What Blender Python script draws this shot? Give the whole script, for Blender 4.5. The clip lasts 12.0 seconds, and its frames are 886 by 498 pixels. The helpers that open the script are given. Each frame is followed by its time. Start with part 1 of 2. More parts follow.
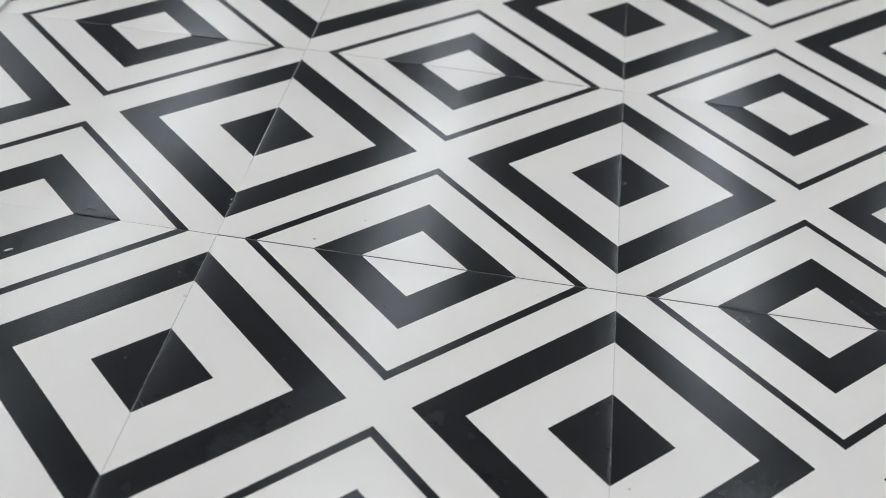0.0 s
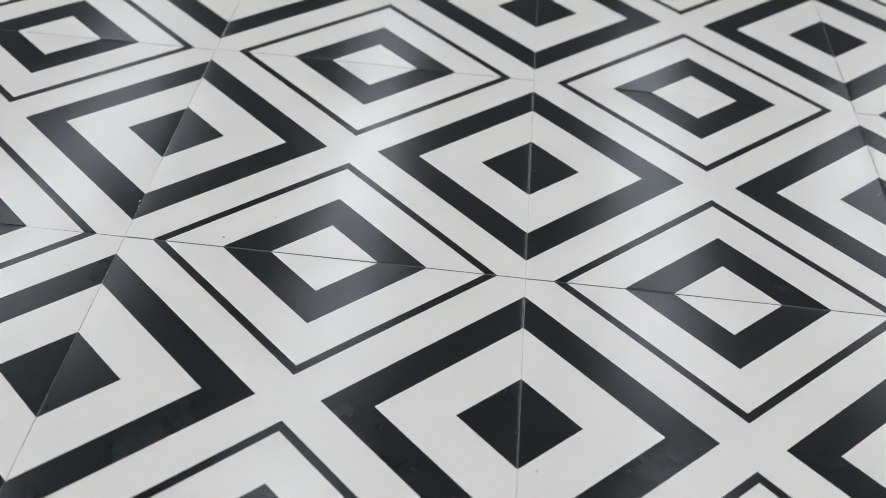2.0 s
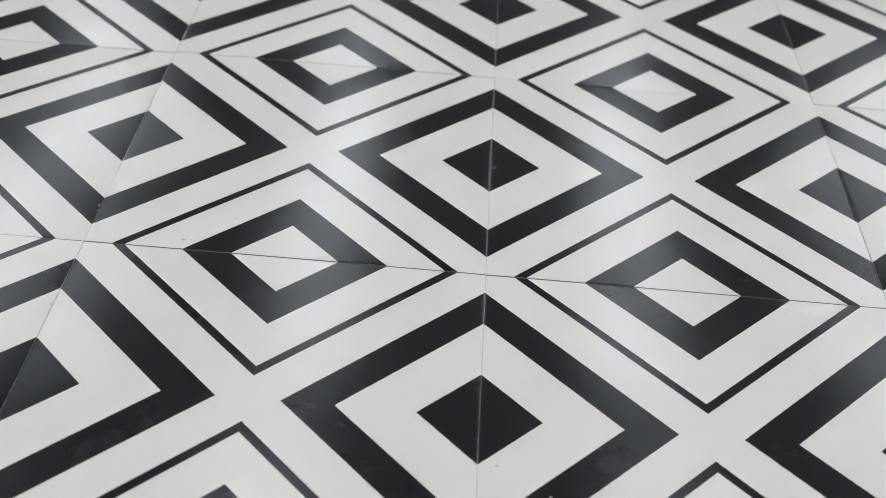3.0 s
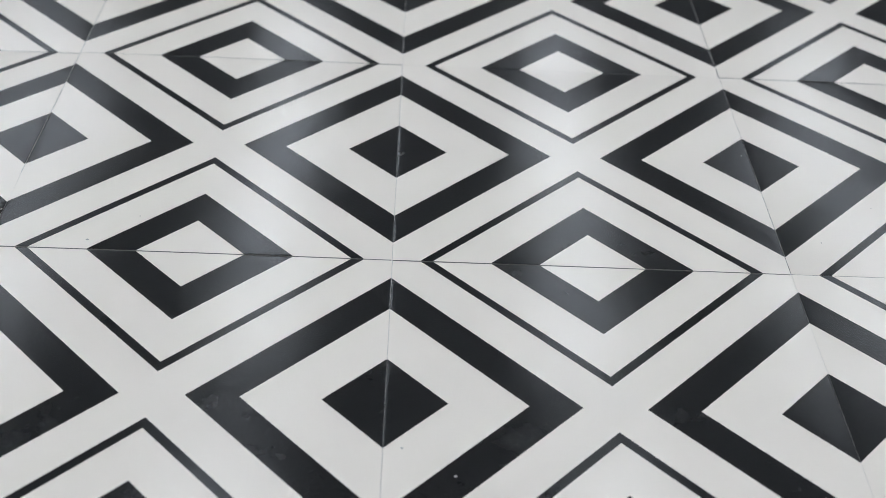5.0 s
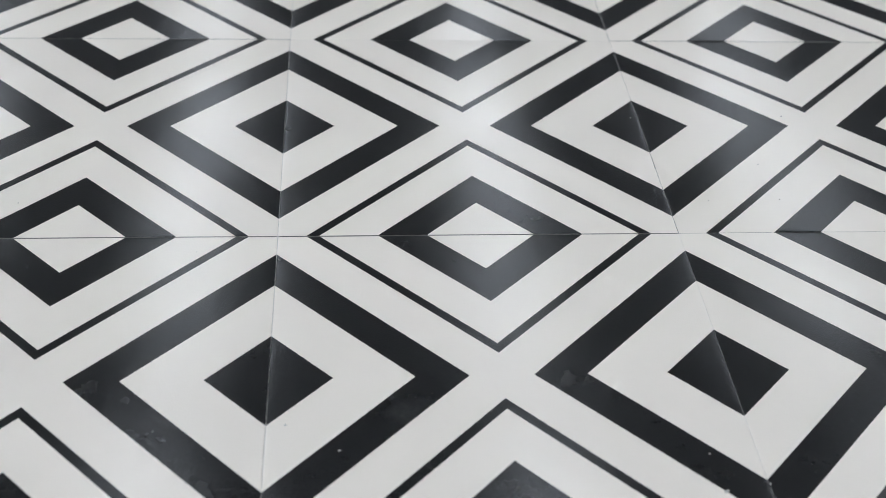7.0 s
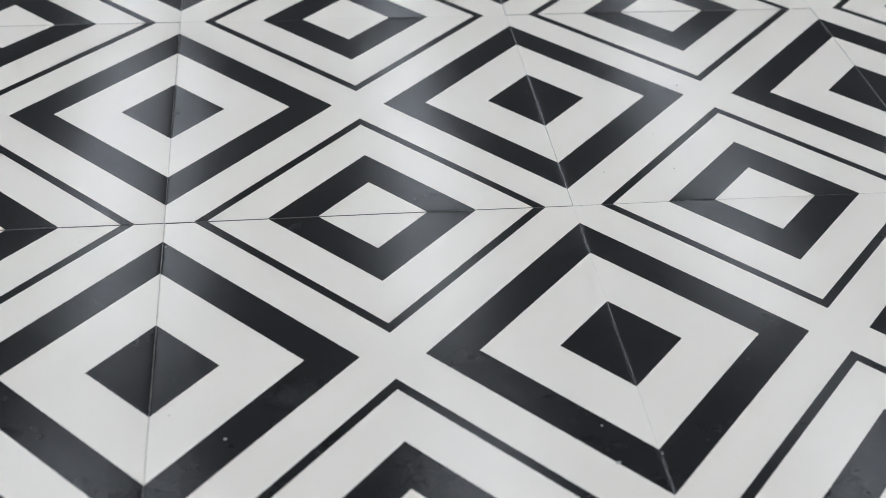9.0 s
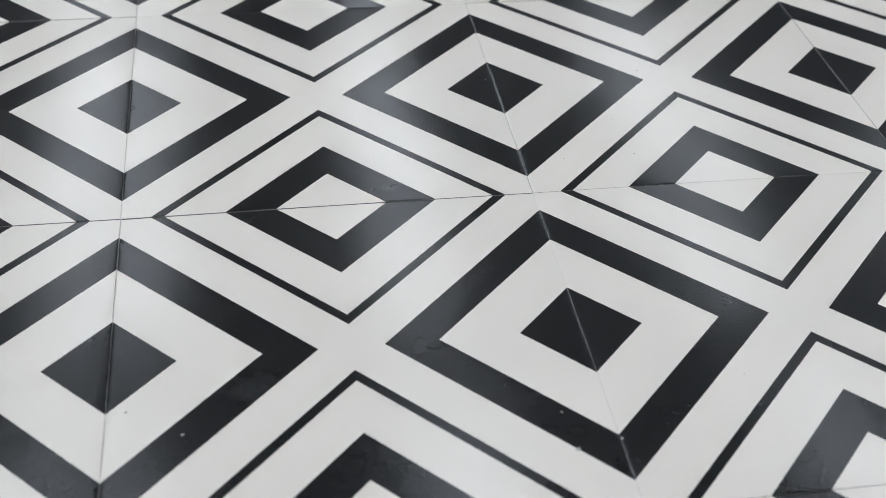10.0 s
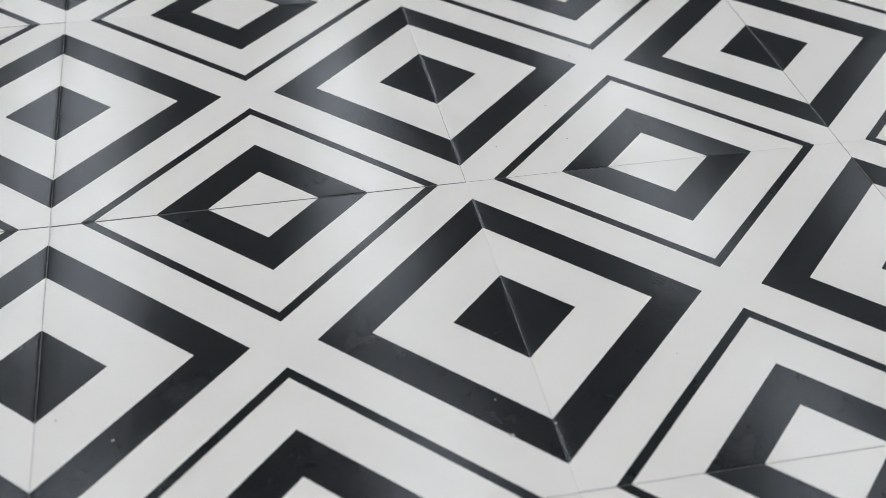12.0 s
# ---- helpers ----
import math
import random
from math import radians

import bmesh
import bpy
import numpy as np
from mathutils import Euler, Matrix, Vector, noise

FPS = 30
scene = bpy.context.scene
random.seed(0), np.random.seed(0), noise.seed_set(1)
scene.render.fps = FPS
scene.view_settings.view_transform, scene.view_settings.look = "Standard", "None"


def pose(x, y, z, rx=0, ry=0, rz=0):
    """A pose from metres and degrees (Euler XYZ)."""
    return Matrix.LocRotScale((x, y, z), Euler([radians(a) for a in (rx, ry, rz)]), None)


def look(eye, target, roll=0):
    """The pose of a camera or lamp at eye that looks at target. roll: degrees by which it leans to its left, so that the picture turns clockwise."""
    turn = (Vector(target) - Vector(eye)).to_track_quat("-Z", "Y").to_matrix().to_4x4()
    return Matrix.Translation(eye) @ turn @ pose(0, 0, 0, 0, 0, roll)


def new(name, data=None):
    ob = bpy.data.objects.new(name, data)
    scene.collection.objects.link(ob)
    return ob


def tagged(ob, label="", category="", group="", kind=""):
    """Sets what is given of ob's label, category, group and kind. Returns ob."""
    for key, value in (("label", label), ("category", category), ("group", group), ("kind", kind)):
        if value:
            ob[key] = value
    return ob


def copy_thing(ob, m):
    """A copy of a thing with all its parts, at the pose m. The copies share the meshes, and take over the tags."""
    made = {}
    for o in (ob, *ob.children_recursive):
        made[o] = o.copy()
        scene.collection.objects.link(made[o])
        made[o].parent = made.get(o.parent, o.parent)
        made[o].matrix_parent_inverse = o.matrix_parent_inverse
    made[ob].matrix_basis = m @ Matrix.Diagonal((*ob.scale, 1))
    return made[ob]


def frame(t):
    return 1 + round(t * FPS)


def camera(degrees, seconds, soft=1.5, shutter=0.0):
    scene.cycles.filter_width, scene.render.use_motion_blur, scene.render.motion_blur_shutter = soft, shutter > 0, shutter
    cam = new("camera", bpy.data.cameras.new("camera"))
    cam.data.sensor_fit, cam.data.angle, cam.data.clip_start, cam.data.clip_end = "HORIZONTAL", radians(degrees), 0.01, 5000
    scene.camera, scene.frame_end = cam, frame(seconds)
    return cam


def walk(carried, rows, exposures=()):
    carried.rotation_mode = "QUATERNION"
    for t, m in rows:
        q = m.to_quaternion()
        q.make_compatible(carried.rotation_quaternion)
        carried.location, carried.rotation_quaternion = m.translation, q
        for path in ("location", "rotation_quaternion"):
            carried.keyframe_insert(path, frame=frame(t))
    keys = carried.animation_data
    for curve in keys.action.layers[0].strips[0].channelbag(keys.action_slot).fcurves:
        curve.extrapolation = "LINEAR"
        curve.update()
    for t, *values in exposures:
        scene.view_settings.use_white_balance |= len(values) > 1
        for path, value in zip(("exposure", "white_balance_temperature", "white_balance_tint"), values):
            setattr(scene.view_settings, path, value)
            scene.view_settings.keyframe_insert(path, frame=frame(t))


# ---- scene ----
cam = camera(39.79, 12.0, soft=0.7)
PATH = [
    (0, (-0.07452, -0.71132, 0.5567), (-0.19841, 0.87803, -0.65103), 5.489),
    (0.5, (-0.06609, -0.7124, 0.5569), (-0.16774, 0.87996, -0.64895), 5.436),
    (1, (-0.05831, -0.71327, 0.5573), (-0.13724, 0.88045, -0.64843), 5.398),
    (1.5, (-0.04933, -0.71401, 0.55704), (-0.1117, 0.88154, -0.64726), 5.180),
    (2, (-0.04276, -0.71491, 0.55788), (-0.08743, 0.88153, -0.64602), 5.000),
    (2.5, (-0.03397, -0.71597, 0.55793), (-0.06607, 0.88243, -0.64376), 4.671),
    (3, (-0.02726, -0.71684, 0.55855), (-0.04047, 0.88215, -0.64273), 4.531),
    (5, (0.01074, -0.72196, 0.55755), (0.0693, 0.87266, -0.64816), 3.365),
    (5.5, (0.02142, -0.72252, 0.55698), (0.1047, 0.86659, -0.65454), 3.249),
    (6, (0.03239, -0.72209, 0.55452), (0.13932, 0.8614, -0.66249), 3.136),
    (6.5, (0.04202, -0.72116, 0.55265), (0.17314, 0.85546, -0.6709), 3.048),
    (7, (0.05081, -0.71983, 0.55038), (0.20675, 0.84982, -0.67921), 2.993),
    (9, (0.0863, -0.71479, 0.54065), (0.33893, 0.82928, -0.70516), 3.136),
    (9.5, (0.0949, -0.71484, 0.53849), (0.36313, 0.82337, -0.71129), 2.887),
    (10, (0.10129, -0.71499, 0.53727), (0.38522, 0.81661, -0.71715), 2.639),
    (10.5, (0.1093, -0.71571, 0.5358), (0.40317, 0.81177, -0.72136), 2.189),
    (11, (0.1156, -0.71677, 0.53411), (0.42185, 0.80845, -0.72282), 1.862),
    (11.5, (0.12304, -0.71759, 0.53401), (0.43791, 0.80448, -0.72463), 1.415),
    (12, (0.13012, -0.71969, 0.53433), (0.45396, 0.7999, -0.72503), 1.029),
]
# slight lens blur away from the plane of focus
cam.data.dof.use_dof = True
cam.data.dof.focus_distance = 0.90
cam.data.dof.aperture_fstop = 6.7
walk(cam, [(t, look(eye, target, roll)) for t, eye, target, roll in PATH])

# ---- world: a faint cool dusk outside the closed room ----
world = bpy.data.worlds.new("world")
scene.world = world
world.use_nodes = True
world.node_tree.nodes["Background"].inputs[0].default_value = (0.6, 0.7, 0.8, 1)
world.node_tree.nodes["Background"].inputs[1].default_value = 0.05

# ---- room and lights, in metres ----
PITCH = 0.30                 # tile module
ROOM_X0, ROOM_X1, ROOM_Y0, ROOM_Y1, ROOM_H = -3.6, 3.6, -3.0, 7.2, 2.6
LAMP_POWER = 7.6
# outer columns and the first three rows are unseen, added for diffuse fill
LAMP_COLUMNS = (-3.05, -1.80, -0.55, 0.70, 1.95, 3.20)
LAMP_ROWS = (-2.20, -0.95, 0.27, 1.52, 3.22, 4.47)


# ---- materials ----
def material(name):
    m = bpy.data.materials.new(name)
    m.use_nodes = True
    return m, m.node_tree.nodes, m.node_tree.links, m.node_tree.nodes["Principled BSDF"]


def maths(nodes, links, op, a, b=None, c=None, clamp=False):
    n = nodes.new("ShaderNodeMath")
    n.operation, n.use_clamp = op, clamp
    for k, v in enumerate((a, b, c)):
        if v is None:
            continue
        if isinstance(v, (int, float)):
            n.inputs[k].default_value = v
        else:
            links.new(v, n.inputs[k])
    return n.outputs[0]


def noise_of(nodes, links, vector, scale, detail=2.0, rough=0.5):
    n = nodes.new("ShaderNodeTexNoise")
    n.inputs["Scale"].default_value = scale
    n.inputs["Detail"].default_value = detail
    n.inputs["Roughness"].default_value = rough
    links.new(vector, n.inputs["Vector"])
    return n.outputs["Fac"]


def ramp_of(nodes, links, value, stops, mode="LINEAR"):
    n = nodes.new("ShaderNodeValToRGB")
    n.color_ramp.interpolation = mode
    e = n.color_ramp.elements
    e[0].position, e[0].color = stops[0][0], (*stops[0][1], 1)
    e[1].position, e[1].color = stops[1][0], (*stops[1][1], 1)
    for p, c in stops[2:]:
        e.new(p).color = (*c, 1)
    links.new(value, n.inputs[0])
    return n.outputs[0]


def mix_of(nodes, links, fac, a, b):
    n = nodes.new("ShaderNodeMix")
    n.data_type = "RGBA"
    for socket, v in ((n.inputs[0], fac), (n.inputs[6], a), (n.inputs[7], b)):
        if isinstance(v, (int, float)):
            socket.default_value = v
        elif isinstance(v, tuple):
            socket.default_value = (*v, 1)
        else:
            links.new(v, socket)
    return n.outputs[2]


def plain(name, colour, rough=0.6, metal=0.0, grain=60.0, spread=0.12, bump=0.0005):
    """A paint or plastic with a little grain in its tone, gloss and relief."""
    m, nodes, links, b = material(name)
    tex = nodes.new("ShaderNodeTexCoord").outputs["Object"]
    fine = noise_of(nodes, links, tex, grain, 4)
    wide = noise_of(nodes, links, tex, grain / 25, 3)
    tone = maths(nodes, links, "ADD", maths(nodes, links, "MULTIPLY", fine, 0.4), maths(nodes, links, "MULTIPLY", wide, 0.6))
    dark = tuple(c * (1 - spread) for c in colour)
    light = tuple(min(1, c * (1 + spread)) for c in colour)
    links.new(ramp_of(nodes, links, tone, ((0.3, dark), (0.7, light))), b.inputs["Base Color"])
    b.inputs["Roughness"].default_value, b.inputs["Metallic"].default_value = rough, metal
    bp = nodes.new("ShaderNodeBump")
    bp.inputs["Distance"].default_value = bump
    bp.inputs["Strength"].default_value = 0.5
    links.new(fine, bp.inputs["Height"])
    links.new(bp.outputs[0], b.inputs["Normal"])
    return m


WHITE_GLAZE, BLACK_GLAZE = (0.836, 0.768, 0.682), (0.0108, 0.0112, 0.0116)


def glazed_tile():
    """Printed diamonds under a satin, finely pebbled glaze; the cut edge shows the pale biscuit in chips."""
    m, nodes, links, b = material("printed_tile_glaze")
    tex = nodes.new("ShaderNodeTexCoord").outputs["Object"]
    chance = nodes.new("ShaderNodeObjectInfo").outputs["Random"]
    shift = nodes.new("ShaderNodeVectorMath")
    shift.operation = "ADD"
    links.new(tex, shift.inputs[0])
    offset = nodes.new("ShaderNodeCombineXYZ")
    for k, f in enumerate((37.0, 91.0, 13.0)):
        links.new(maths(nodes, links, "MULTIPLY", chance, f), offset.inputs[k])
    links.new(offset.outputs[0], shift.inputs[1])
    own = shift.outputs[0]

    axis = nodes.new("ShaderNodeSeparateXYZ")
    links.new(tex, axis.inputs[0])
    ax = maths(nodes, links, "ABSOLUTE", maths(nodes, links, "WRAP", axis.outputs[0], PITCH / 2, -PITCH / 2))
    ay = maths(nodes, links, "ABSOLUTE", maths(nodes, links, "WRAP", axis.outputs[1], PITCH / 2, -PITCH / 2))
    # 0 at the middle of the two side edges, 1 at the middle of the other two
    d = maths(nodes, links, "MULTIPLY_ADD", maths(nodes, links, "SUBTRACT", ay, ax), 1 / PITCH, 0.5)
    wobble = maths(nodes, links, "MULTIPLY", maths(nodes, links, "SUBTRACT", noise_of(nodes, links, own, 900, 2), 0.5), 0.0016)
    d = maths(nodes, links, "ADD", d, wobble)
    w, k = (1.0, 1.0, 1.0), (0.0, 0.0, 0.0)
    ink = ramp_of(nodes, links, d, ((0.0, k), (0.1335, w), (0.311, k), (0.4275, w), (0.5700, k), (0.6000, w), (0.7440, k), (0.8640, w)), "CONSTANT")

    # slow drift of tone in each glaze, a little different from tile to tile
    slow = noise_of(nodes, links, own, 9, 3)
    white = mix_of(nodes, links, slow, tuple(c * 0.965 for c in WHITE_GLAZE), tuple(min(1, c * 1.03) for c in WHITE_GLAZE))
    tint = maths(nodes, links, "MULTIPLY", maths(nodes, links, "SUBTRACT", chance, 0.5), 0.05)
    white = mix_of(nodes, links, maths(nodes, links, "ADD", tint, 0.5), tuple(c * 0.97 for c in WHITE_GLAZE), white)
    dust = noise_of(nodes, links, own, 55, 5, 0.65)
    film = maths(nodes, links, "MULTIPLY", maths(nodes, links, "SUBTRACT", dust, 0.59, clamp=True), 0.10)
    # scuffs of dry dust, patchy, that show on the dark glaze alone
    patch = maths(nodes, links, "MULTIPLY", maths(nodes, links, "SUBTRACT", noise_of(nodes, links, own, 17, 5, 0.62), 0.61, clamp=True), 0.9)
    scuff = maths(nodes, links, "MULTIPLY", patch, noise_of(nodes, links, own, 260, 3, 0.7))
    film = maths(nodes, links, "ADD", film, scuff)
    black = mix_of(nodes, links, film, BLACK_GLAZE, (0.30, 0.30, 0.29))
    colour = mix_of(nodes, links, ink, black, white)
    # sparse pinholes and dust grains
    cell = nodes.new("ShaderNodeTexVoronoi")
    cell.inputs["Scale"].default_value = 95
    links.new(own, cell.inputs["Vector"])
    pick = nodes.new("ShaderNodeSeparateColor")
    links.new(cell.outputs["Color"], pick.inputs[0])
    speck = maths(nodes, links, "MULTIPLY", maths(nodes, links, "LESS_THAN", cell.outputs["Distance"], maths(nodes, links, "MULTIPLY", pick.outputs[1], 0.055)),
                  maths(nodes, links, "GREATER_THAN", pick.outputs[0], 0.955))
    grain_tone = mix_of(nodes, links, maths(nodes, links, "GREATER_THAN", pick.outputs[2], 0.45), (0.13, 0.12, 0.10), (0.50, 0.49, 0.46))
    colour = mix_of(nodes, links, maths(nodes, links, "MULTIPLY", speck, 0.55), colour, grain_tone)
    # biscuit along the edges: worn through unevenly
    rim = maths(nodes, links, "MAXIMUM", ax, maths(nodes, links, "SUBTRACT", ay, 0.0001))
    worn = maths(nodes, links, "MULTIPLY_ADD", maths(nodes, links, "SUBTRACT", noise_of(nodes, links, own, 330, 4, 0.7), 0.5), 0.0015, rim)
    bare = maths(nodes, links, "GREATER_THAN", worn, PITCH / 2 - 0.00025)
    colour = mix_of(nodes, links, maths(nodes, links, "MULTIPLY", bare, 0.34), colour, (0.55, 0.53, 0.49))
    links.new(colour, b.inputs["Base Color"])

    smear = noise_of(nodes, links, own, 14, 4, 0.6)
    rough = maths(nodes, links, "MULTIPLY_ADD", smear, 0.05, 0.08)
    rough = maths(nodes, links, "MULTIPLY_ADD", bare, 0.35, rough)
    links.new(rough, b.inputs["Roughness"])
    b.inputs["IOR"].default_value = 1.40

    pebble = noise_of(nodes, links, own, 860, 0.6, 0.5)
    ripple = noise_of(nodes, links, own, 42, 2, 0.5)
    height = maths(nodes, links, "MULTIPLY_ADD", pebble, 0.000090, maths(nodes, links, "MULTIPLY", ripple, 0.00006))
    # the glaze lies thicker towards the middle of a tile
    lens = maths(nodes, links, "MULTIPLY_ADD", ax, ax, maths(nodes, links, "MULTIPLY", ay, ay))
    height = maths(nodes, links, "MULTIPLY_ADD", lens, -0.055, height)
    bp = nodes.new("ShaderNodeBump")
    bp.inputs["Strength"].default_value = 1.0
    bp.inputs["Distance"].default_value = 1.0
    links.new(height, bp.inputs["Height"])
    links.new(bp.outputs[0], b.inputs["Normal"])
    return m


def joint_filler(name, low, high):
    """Dust and thin grout in a joint: patches along its length."""
    m, nodes, links, b = material(name)
    tex = nodes.new("ShaderNodeTexCoord").outputs["Object"]
    patch = noise_of(nodes, links, tex, 11, 4, 0.7)
    fine = noise_of(nodes, links, tex, 700, 3)
    tone = maths(nodes, links, "MULTIPLY_ADD", fine, 0.25, maths(nodes, links, "MULTIPLY", patch, 0.85))
    links.new(ramp_of(nodes, links, tone, ((0.42, low), (0.68, high))), b.inputs["Base Color"])
    b.inputs["Roughness"].default_value = 0.9
    bp = nodes.new("ShaderNodeBump")
    bp.inputs["Distance"].default_value = 0.0003
    links.new(fine, bp.inputs["Height"])
    links.new(bp.outputs[0], b.inputs["Normal"])
    return m


def glow(name, colour, strength):
    m, nodes, links, b = material(name)
    b.inputs["Base Color"].default_value = (0.8, 0.8, 0.8, 1)
    b.inputs["Emission Color"].default_value = (*colour, 1)
    b.inputs["Emission Strength"].default_value = strength
    return m


M_TILE = glazed_tile()
M_JOINT_DARK = joint_filler("dark_joint_filler", (0.008, 0.008, 0.008), (0.06, 0.057, 0.052))
M_JOINT_PALE = joint_filler("pale_joint_filler", (0.22, 0.21, 0.195), (0.62, 0.60, 0.56))
M_BED = plain("cement_bed", (0.22, 0.21, 0.20), 0.95, grain=180)
M_WALL = plain("wall_paint", (0.62, 0.63, 0.64), 0.85, grain=90)
M_CEILING = plain("ceiling_paint", (0.70, 0.71, 0.72), 0.9, grain=90)
M_LAMP_BODY = plain("lamp_housing_paint", (0.70, 0.70, 0.70), 0.45, grain=40)
M_DIFFUSER = glow("lit_lamp_diffuser", (0.880, 0.965, 1.092), LAMP_POWER)
# tile sides coloured dark to put the shade of the open joints in
M_EDGE = plain("darkened_tile_edge", (0.16, 0.15, 0.135), 0.95, grain=700, bump=0.0001)
M_BISCUIT = plain("tile_biscuit", (0.66, 0.63, 0.58), 0.9, grain=900, bump=0.0001)
M_CRUMB_PALE = plain("pale_grit", (0.42, 0.41, 0.38), 0.8, grain=1200, bump=0.0001)
M_CRUMB_DARK = plain("dark_grit", (0.06, 0.05, 0.045), 0.8, grain=1200, bump=0.0001)


# ---- mesh helpers ----
def mesh_of(name, bm, mat, smooth=False):
    me = bpy.data.meshes.new(name)
    for f in bm.faces:
        f.smooth = smooth
    bm.to_mesh(me)
    bm.free()
    me.materials.append(mat)
    return me


def part(name, bm, mat, parent, label="", smooth=False):
    ob = new(name, mesh_of(name, bm, mat, smooth))
    ob.parent = parent
    return tagged(ob, label)


def box(bm, x0, x1, y0, y1, z0, z1, bevel=0.0):
    r = bmesh.ops.create_cube(bm, size=1.0, matrix=Matrix.LocRotScale(((x0 + x1) / 2, (y0 + y1) / 2, (z0 + z1) / 2), None, (x1 - x0, y1 - y0, z1 - z0)))
    if bevel:
        edges = list({e for v in r["verts"] for e in v.link_edges})
        bmesh.ops.bevel(bm, geom=edges, offset=bevel, segments=2, profile=0.5, affect="EDGES")
    return bm


# ---- the room that closes the place ----
def slab(name, x0, x1, y0, y1, z0, z1, mat, label, category):
    ob = new(name, mesh_of(name, box(bmesh.new(), x0, x1, y0, y1, z0, z1), mat))
    return tagged(ob, label, category, kind="structure")


slab("wall_west", ROOM_X0 - 0.12, ROOM_X0, ROOM_Y0, ROOM_Y1, -0.02, ROOM_H, M_WALL, "plain grey painted wall of the room", "wall")
slab("wall_east", ROOM_X1, ROOM_X1 + 0.12, ROOM_Y0, ROOM_Y1, -0.02, ROOM_H, M_WALL, "plain grey painted wall of the room", "wall")
slab("wall_south", ROOM_X0 - 0.12, ROOM_X1 + 0.12, ROOM_Y0 - 0.12, ROOM_Y0, -0.02, ROOM_H, M_WALL, "plain grey painted wall of the room", "wall")
slab("wall_north", ROOM_X0 - 0.12, ROOM_X1 + 0.12, ROOM_Y1, ROOM_Y1 + 0.12, -0.02, ROOM_H, M_WALL, "plain grey painted wall of the room", "wall")
slab("ceiling", ROOM_X0 - 0.12, ROOM_X1 + 0.12, ROOM_Y0 - 0.12, ROOM_Y1 + 0.12, ROOM_H, ROOM_H + 0.12, M_CEILING, "plain white painted ceiling", "ceiling")
floor = slab("floor", ROOM_X0 - 0.12, ROOM_X1 + 0.12, ROOM_Y0 - 0.12, ROOM_Y1 + 0.12, -0.12, -0.0115, M_BED,
             "floor of black and white diamond-patterned square tiles, satin glazed", "floor")


# ---- ceiling lights: battens in straight lines, with one wider space ----
def ceiling_light():
    base = new("ceiling_light")
    tagged(base, "lit white batten ceiling light with frosted diffuser", "light", "lines of batten lights on the ceiling")
    part("housing", box(bmesh.new(), -0.095, 0.095, -0.615, 0.615, -0.030, 0.0, 0.005), M_LAMP_BODY, base)
    part("diffuser", box(bmesh.new(), -0.062, 0.062, -0.595, 0.595, -0.062, -0.031, 0.012), M_DIFFUSER, base, "glowing frosted diffuser")
    for s in (-1, 1):
        part("end_cap", box(bmesh.new(), -0.08, 0.08, s * 0.605 - 0.009, s * 0.605 + 0.009, -0.066, -0.031, 0.003), M_LAMP_BODY, base)
        part("side_rail", box(bmesh.new(), s * 0.083 - 0.008, s * 0.083 + 0.008, -0.594, 0.594, -0.042, -0.031, 0.003), M_LAMP_BODY, base)
    return base


first = ceiling_light()
first.matrix_basis = pose(LAMP_COLUMNS[0], LAMP_ROWS[0], ROOM_H)
for cx in LAMP_COLUMNS:
    for cy in LAMP_ROWS:
        # the east line is one batten shorter
        if (cx, cy) not in ((LAMP_COLUMNS[0], LAMP_ROWS[0]), (LAMP_COLUMNS[-1], LAMP_ROWS[-1])):
            copy_thing(first, pose(cx, cy, ROOM_H))


# ---- the tiles ----
GAP_X, GAP_Y = 0.0002, 0.0003      # open joint across x and across y
BOW, RIM_WIDTH, RIM_DROP, CROWN = 0.0005, 0.006, 0.00004, 0.0002


def tile_height(x, y):
    """A fired tile: a low cushion over its whole width and a softly turned-down rim."""
    hx, hy = PITCH / 2 - GAP_X / 2, PITCH / 2 - GAP_Y / 2
    u, v = x / hx, y / hy
    z = CROWN - BOW * (u * u + v * v) / 2
    for e in (hx - abs(x), hy - abs(y)):
        if e < RIM_WIDTH:
            z -= RIM_DROP * (1 - e / RIM_WIDTH) ** 2
        if e < 0.0004:
            z -= 0.00012 * (1 - e / 0.0004) ** 2
    return z


def tile_mesh():
    bm = bmesh.new()
    inner = [0.0, 0.18, 0.36, 0.52, 0.66, 0.78, 0.86]

    def lines(half):
        out = [h * half for h in inner] + [half - e for e in (0.012, 0.006, 0.004, 0.002, 0.0004, 0.0002, 0.0)]
        return [-c for c in reversed(out[1:])] + out

    xs, ys = lines(PITCH / 2 - GAP_X / 2), lines(PITCH / 2 - GAP_Y / 2)
    top = [[bm.verts.new((x, y, tile_height(x, y))) for y in ys] for x in xs]
    n = len(xs)
    for i in range(n - 1):
        for j in range(n - 1):
            bm.faces.new((top[i][j], top[i + 1][j], top[i + 1][j + 1], top[i][j + 1]))
    ring = [top[i][0] for i in range(n)] + [top[n - 1][j] for j in range(1, n)] + [top[i][n - 1] for i in range(n - 2, -1, -1)] + [top[0][j] for j in range(n - 2, 0, -1)]
    low = [bm.verts.new((v.co.x, v.co.y, -0.0105)) for v in ring]
    for k in range(len(ring)):
        q = (k + 1) % len(ring)
        bm.faces.new((ring[q], ring[k], low[k], low[q])).material_index = 1
    me = mesh_of("tile", bm, M_TILE, smooth=True)
    me.materials.append(M_EDGE)
    return me


TILE = tile_mesh()
rng = random.Random(7)


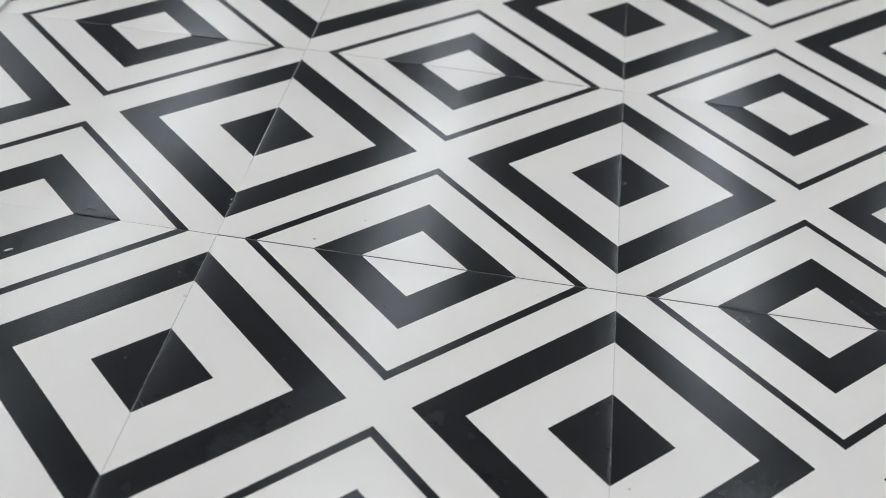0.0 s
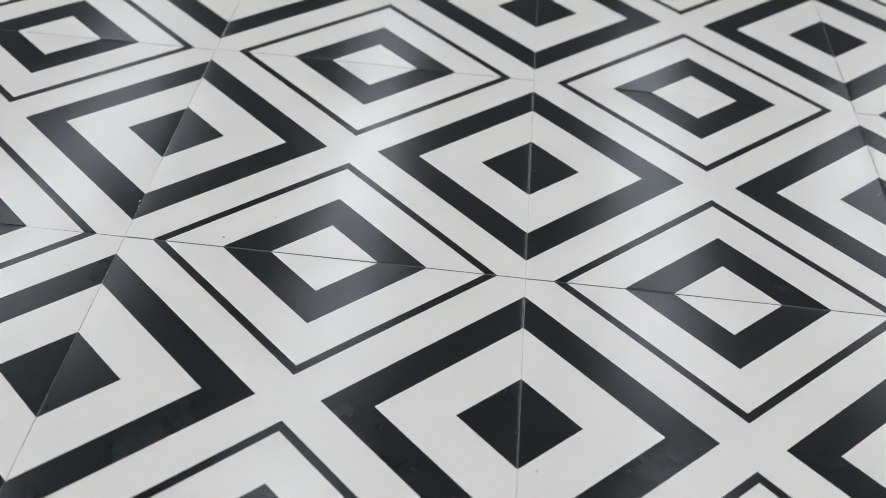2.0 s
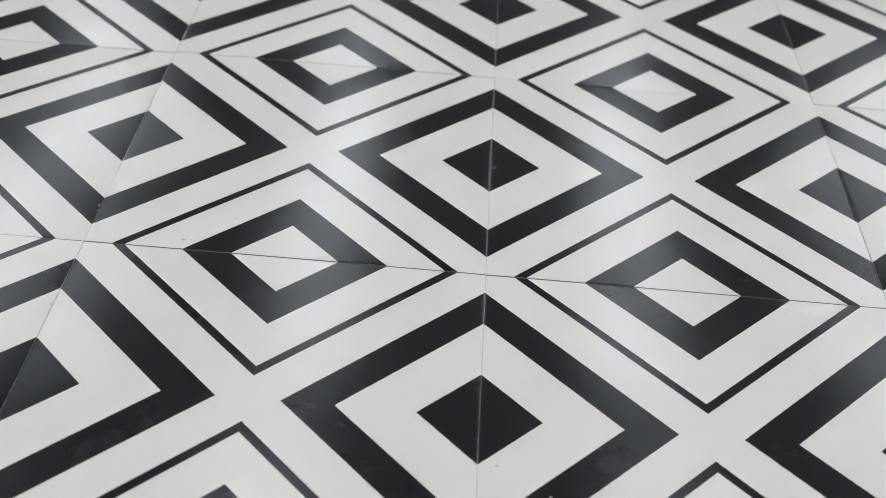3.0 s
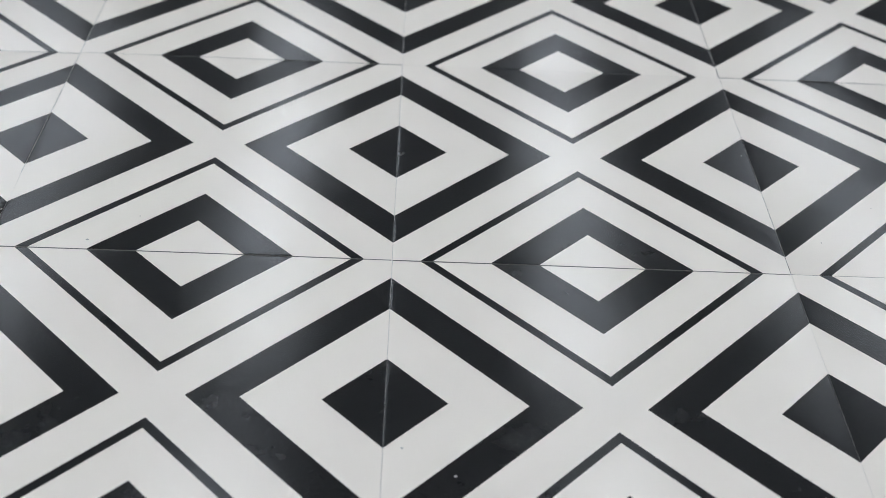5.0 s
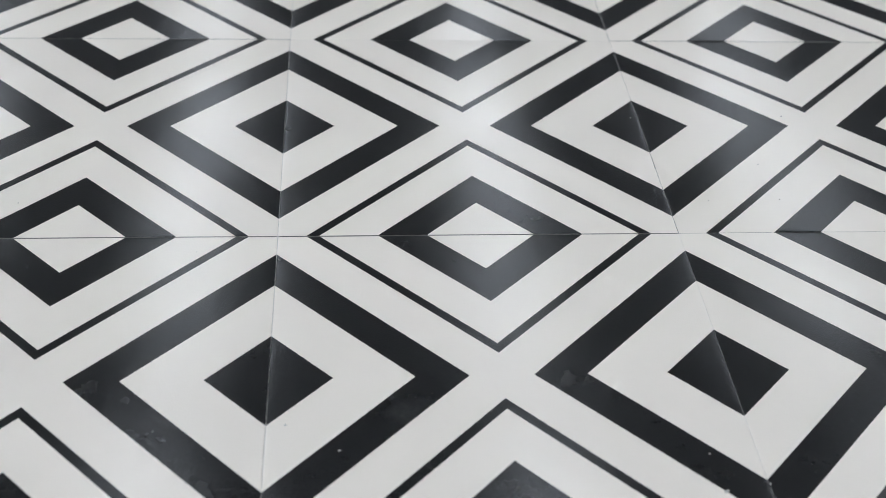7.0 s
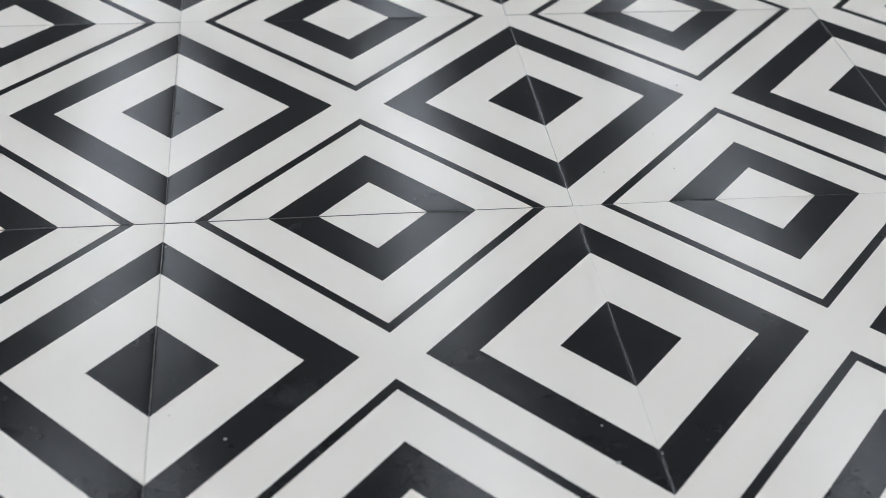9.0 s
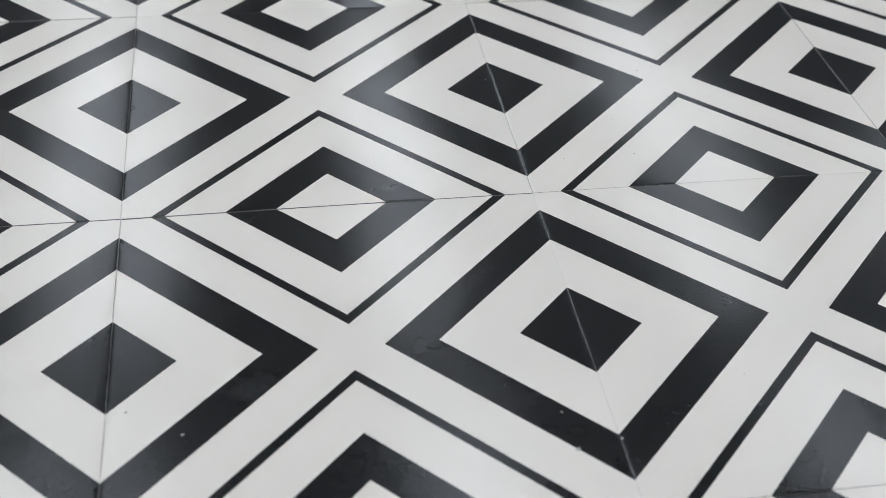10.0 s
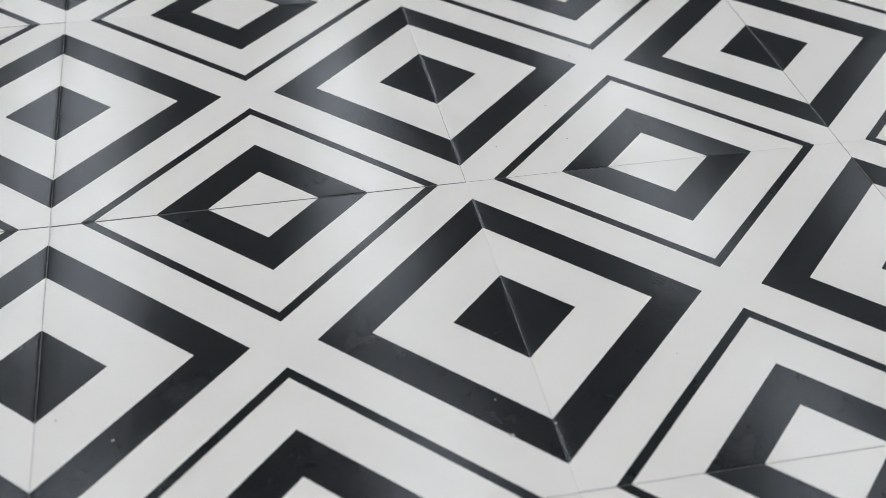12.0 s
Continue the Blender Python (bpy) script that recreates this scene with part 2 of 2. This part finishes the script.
def tile_pose(i, j):
    """Laid by hand: a hair of play, tilt and lippage in each; turned half round at random."""
    x, y, z = (i + 0.5) * PITCH + rng.uniform(-0.00010, 0.00010), (j + 0.5) * PITCH + rng.uniform(-0.00010, 0.00010), rng.uniform(-0.0001, 0.0001)
    rx, ry, rz = rng.uniform(-0.08, 0.08), rng.uniform(-0.08, 0.08), rng.choice((0, 180)) + rng.uniform(-0.03, 0.03)
    if -3 <= i <= 0:
        # the long joint at y = 0 has opened a little here
        y += 0.00034 if j >= 0 else -0.00034
    if i == 1 and j in (-2, -1, 0):
        # and is all but shut here, like the next one
        y = (j + 0.5) * PITCH + (-0.00014 if j == 0 else 0.00014 if j == -1 else 0.00042)
    if i in (-2, 0) and j in (0, 1):
        # a tight joint between these pairs too
        y = (j + 0.5) * PITCH + (0.00034 if j == 0 else 0.00010)
    if -4 <= i <= -2 and 0 <= j <= 3:
        # the bed has sunk towards this corner
        ry -= 0.42
        rx -= 0.17
        z -= 0.0022 * (-1.5 - i) + 0.0005 + 0.0009 * (j + 0.5)
    return Matrix.Translation((x, y, z)) @ pose(0, 0, 0, rx, ry, 0) @ pose(0, 0, 0, 0, 0, rz)


I0, I1 = math.floor(ROOM_X0 / PITCH + 0.01), math.ceil(ROOM_X1 / PITCH - 0.01)
J0, J1 = math.floor(ROOM_Y0 / PITCH + 0.01), math.ceil(ROOM_Y1 / PITCH - 0.01)
far = []
for i in range(I0, I1):
    for j in range(J0, J1):
        m = tile_pose(i, j)
        if -8 <= i < 10 and -6 <= j < 10:
            ob = new("tile", TILE)
            ob.parent = floor
            ob.matrix_basis = m
        else:
            far.append((i, j, m))

# the tiles of the rest of the room, joined, with the same print
verts, faces = [], []
origin = Vector((PITCH / 2, PITCH / 2, 0))
hx, hy = PITCH / 2 - GAP_X / 2, PITCH / 2 - GAP_Y / 2
for i, j, m in far:
    k = len(verts)
    for z, inset in ((-0.0105, 0.0), (-0.0005, 0.0), (0.0004, 0.012)):
        for sx, sy in ((-1, -1), (1, -1), (1, 1), (-1, 1)):
            verts.append(m @ Vector((sx * (hx - inset), sy * (hy - inset), z)) - origin)
    for a in (0, 4):
        for q in range(4):
            faces.append((k + a + q, k + a + (q + 1) % 4, k + a + 4 + (q + 1) % 4, k + a + 4 + q))
    faces.append((k + 8, k + 9, k + 10, k + 11))
me = bpy.data.meshes.new("tile_field")
me.from_pydata(verts, [], faces)
me.materials.append(M_TILE)
ob = new("tile_field", me)
ob.parent, ob.location = floor, origin
tagged(ob, "more of the same black and white tiles", kind="stuff")

# filler low in the joints
bm = bmesh.new()
for j in range(J0, J1 + 1):
    box(bm, ROOM_X0, ROOM_X1, j * PITCH - 0.0008, j * PITCH + 0.0008, -0.0112, -0.0065)
tagged(part("joint_filler", bm, M_JOINT_DARK, floor, "thin dark dusty joints between tiles"), kind="stuff")
bm = bmesh.new()
for i in range(I0, I1 + 1):
    box(bm, i * PITCH - 0.0008, i * PITCH + 0.0008, ROOM_Y0, ROOM_Y1, -0.0108, -0.0008)
tagged(part("joint_filler", bm, M_JOINT_PALE, floor, "thin pale dusty joints between tiles"), kind="stuff")


# ---- loose grit and flakes on the tiles ----
def crumb(name, x, y, size, tall, mat, label, category, stretch=1.0, turn=0.0, seed=0):
    r = random.Random(seed)
    bm = bmesh.new()
    bmesh.ops.create_icosphere(bm, subdivisions=2, radius=0.5)
    for v in bm.verts:
        v.co *= 1 + r.uniform(-0.22, 0.22)
        v.co = Vector((v.co.x * size * stretch, v.co.y * size, max(v.co.z, -0.32) * tall))
    ob = new(name, mesh_of(name, bm, mat))
    i, j = math.floor(x / PITCH), math.floor(y / PITCH)
    z = tile_height(x - (i + 0.5) * PITCH, y - (j + 0.5) * PITCH)
    ob.matrix_basis = pose(x, y, z + 0.28 * tall, 0, 0, turn)
    return tagged(ob, label, category, "grit on the tiles")


PALE_GRIT = ((-0.438, -0.054, 0.0026, 2.4, 40), (0.045, -0.213, 0.0016, 1.3, 10), (0.270, -0.222, 0.0014, 1.2, 70), (0.012, -0.191, 0.0014, 1.1, 0),
             (0.273, -0.252, 0.0022, 1.6, 20), (0.294, 0.163, 0.0008, 1.4, 60), (-0.228, 0.011, 0.0017, 1.5, 15))
DARK_GRIT = ((-0.195, 0.043, 0.0012, 1.2, 0), (0.427, 0.165, 0.0014, 1.2, 30), (0.390, 0.042, 0.0013, 1.3, 80), (0.392, -0.204, 0.0009, 1.1, 20),
             (0.333, 0.041, 0.0013, 1.2, 50), (0.386, 0.091, 0.0013, 1.2, 10))
for k, (x, y, size, stretch, turn) in enumerate(PALE_GRIT):
    crumb("grit_grain", x, y, size, size * 0.5, M_CRUMB_PALE, "tiny pale grain of grit lying on a tile", "grit", stretch, turn, k)
for k, (x, y, size, stretch, turn) in enumerate(DARK_GRIT):
    crumb("grit_grain", x, y, size * 0.65, size * 0.33, M_CRUMB_DARK, "tiny dark grain of grit lying on a tile", "grit", stretch, turn, 50 + k)
FLAKES = ((-0.3015, 0.046, 0.0011, 2.0, 80), (-0.3006, 0.039, 0.0010, 1.5, 70), (-0.3008, -0.074, 0.0026, 1.6, 30), (0.3010, -0.247, 0.0012, 2.0, 85))
for k, (x, y, size, stretch, turn) in enumerate(FLAKES):
    crumb("glaze_flake", x, y, size, size * 0.35, M_BISCUIT, "pale flake of chipped tile at a joint", "flake", stretch, turn, 90 + k)
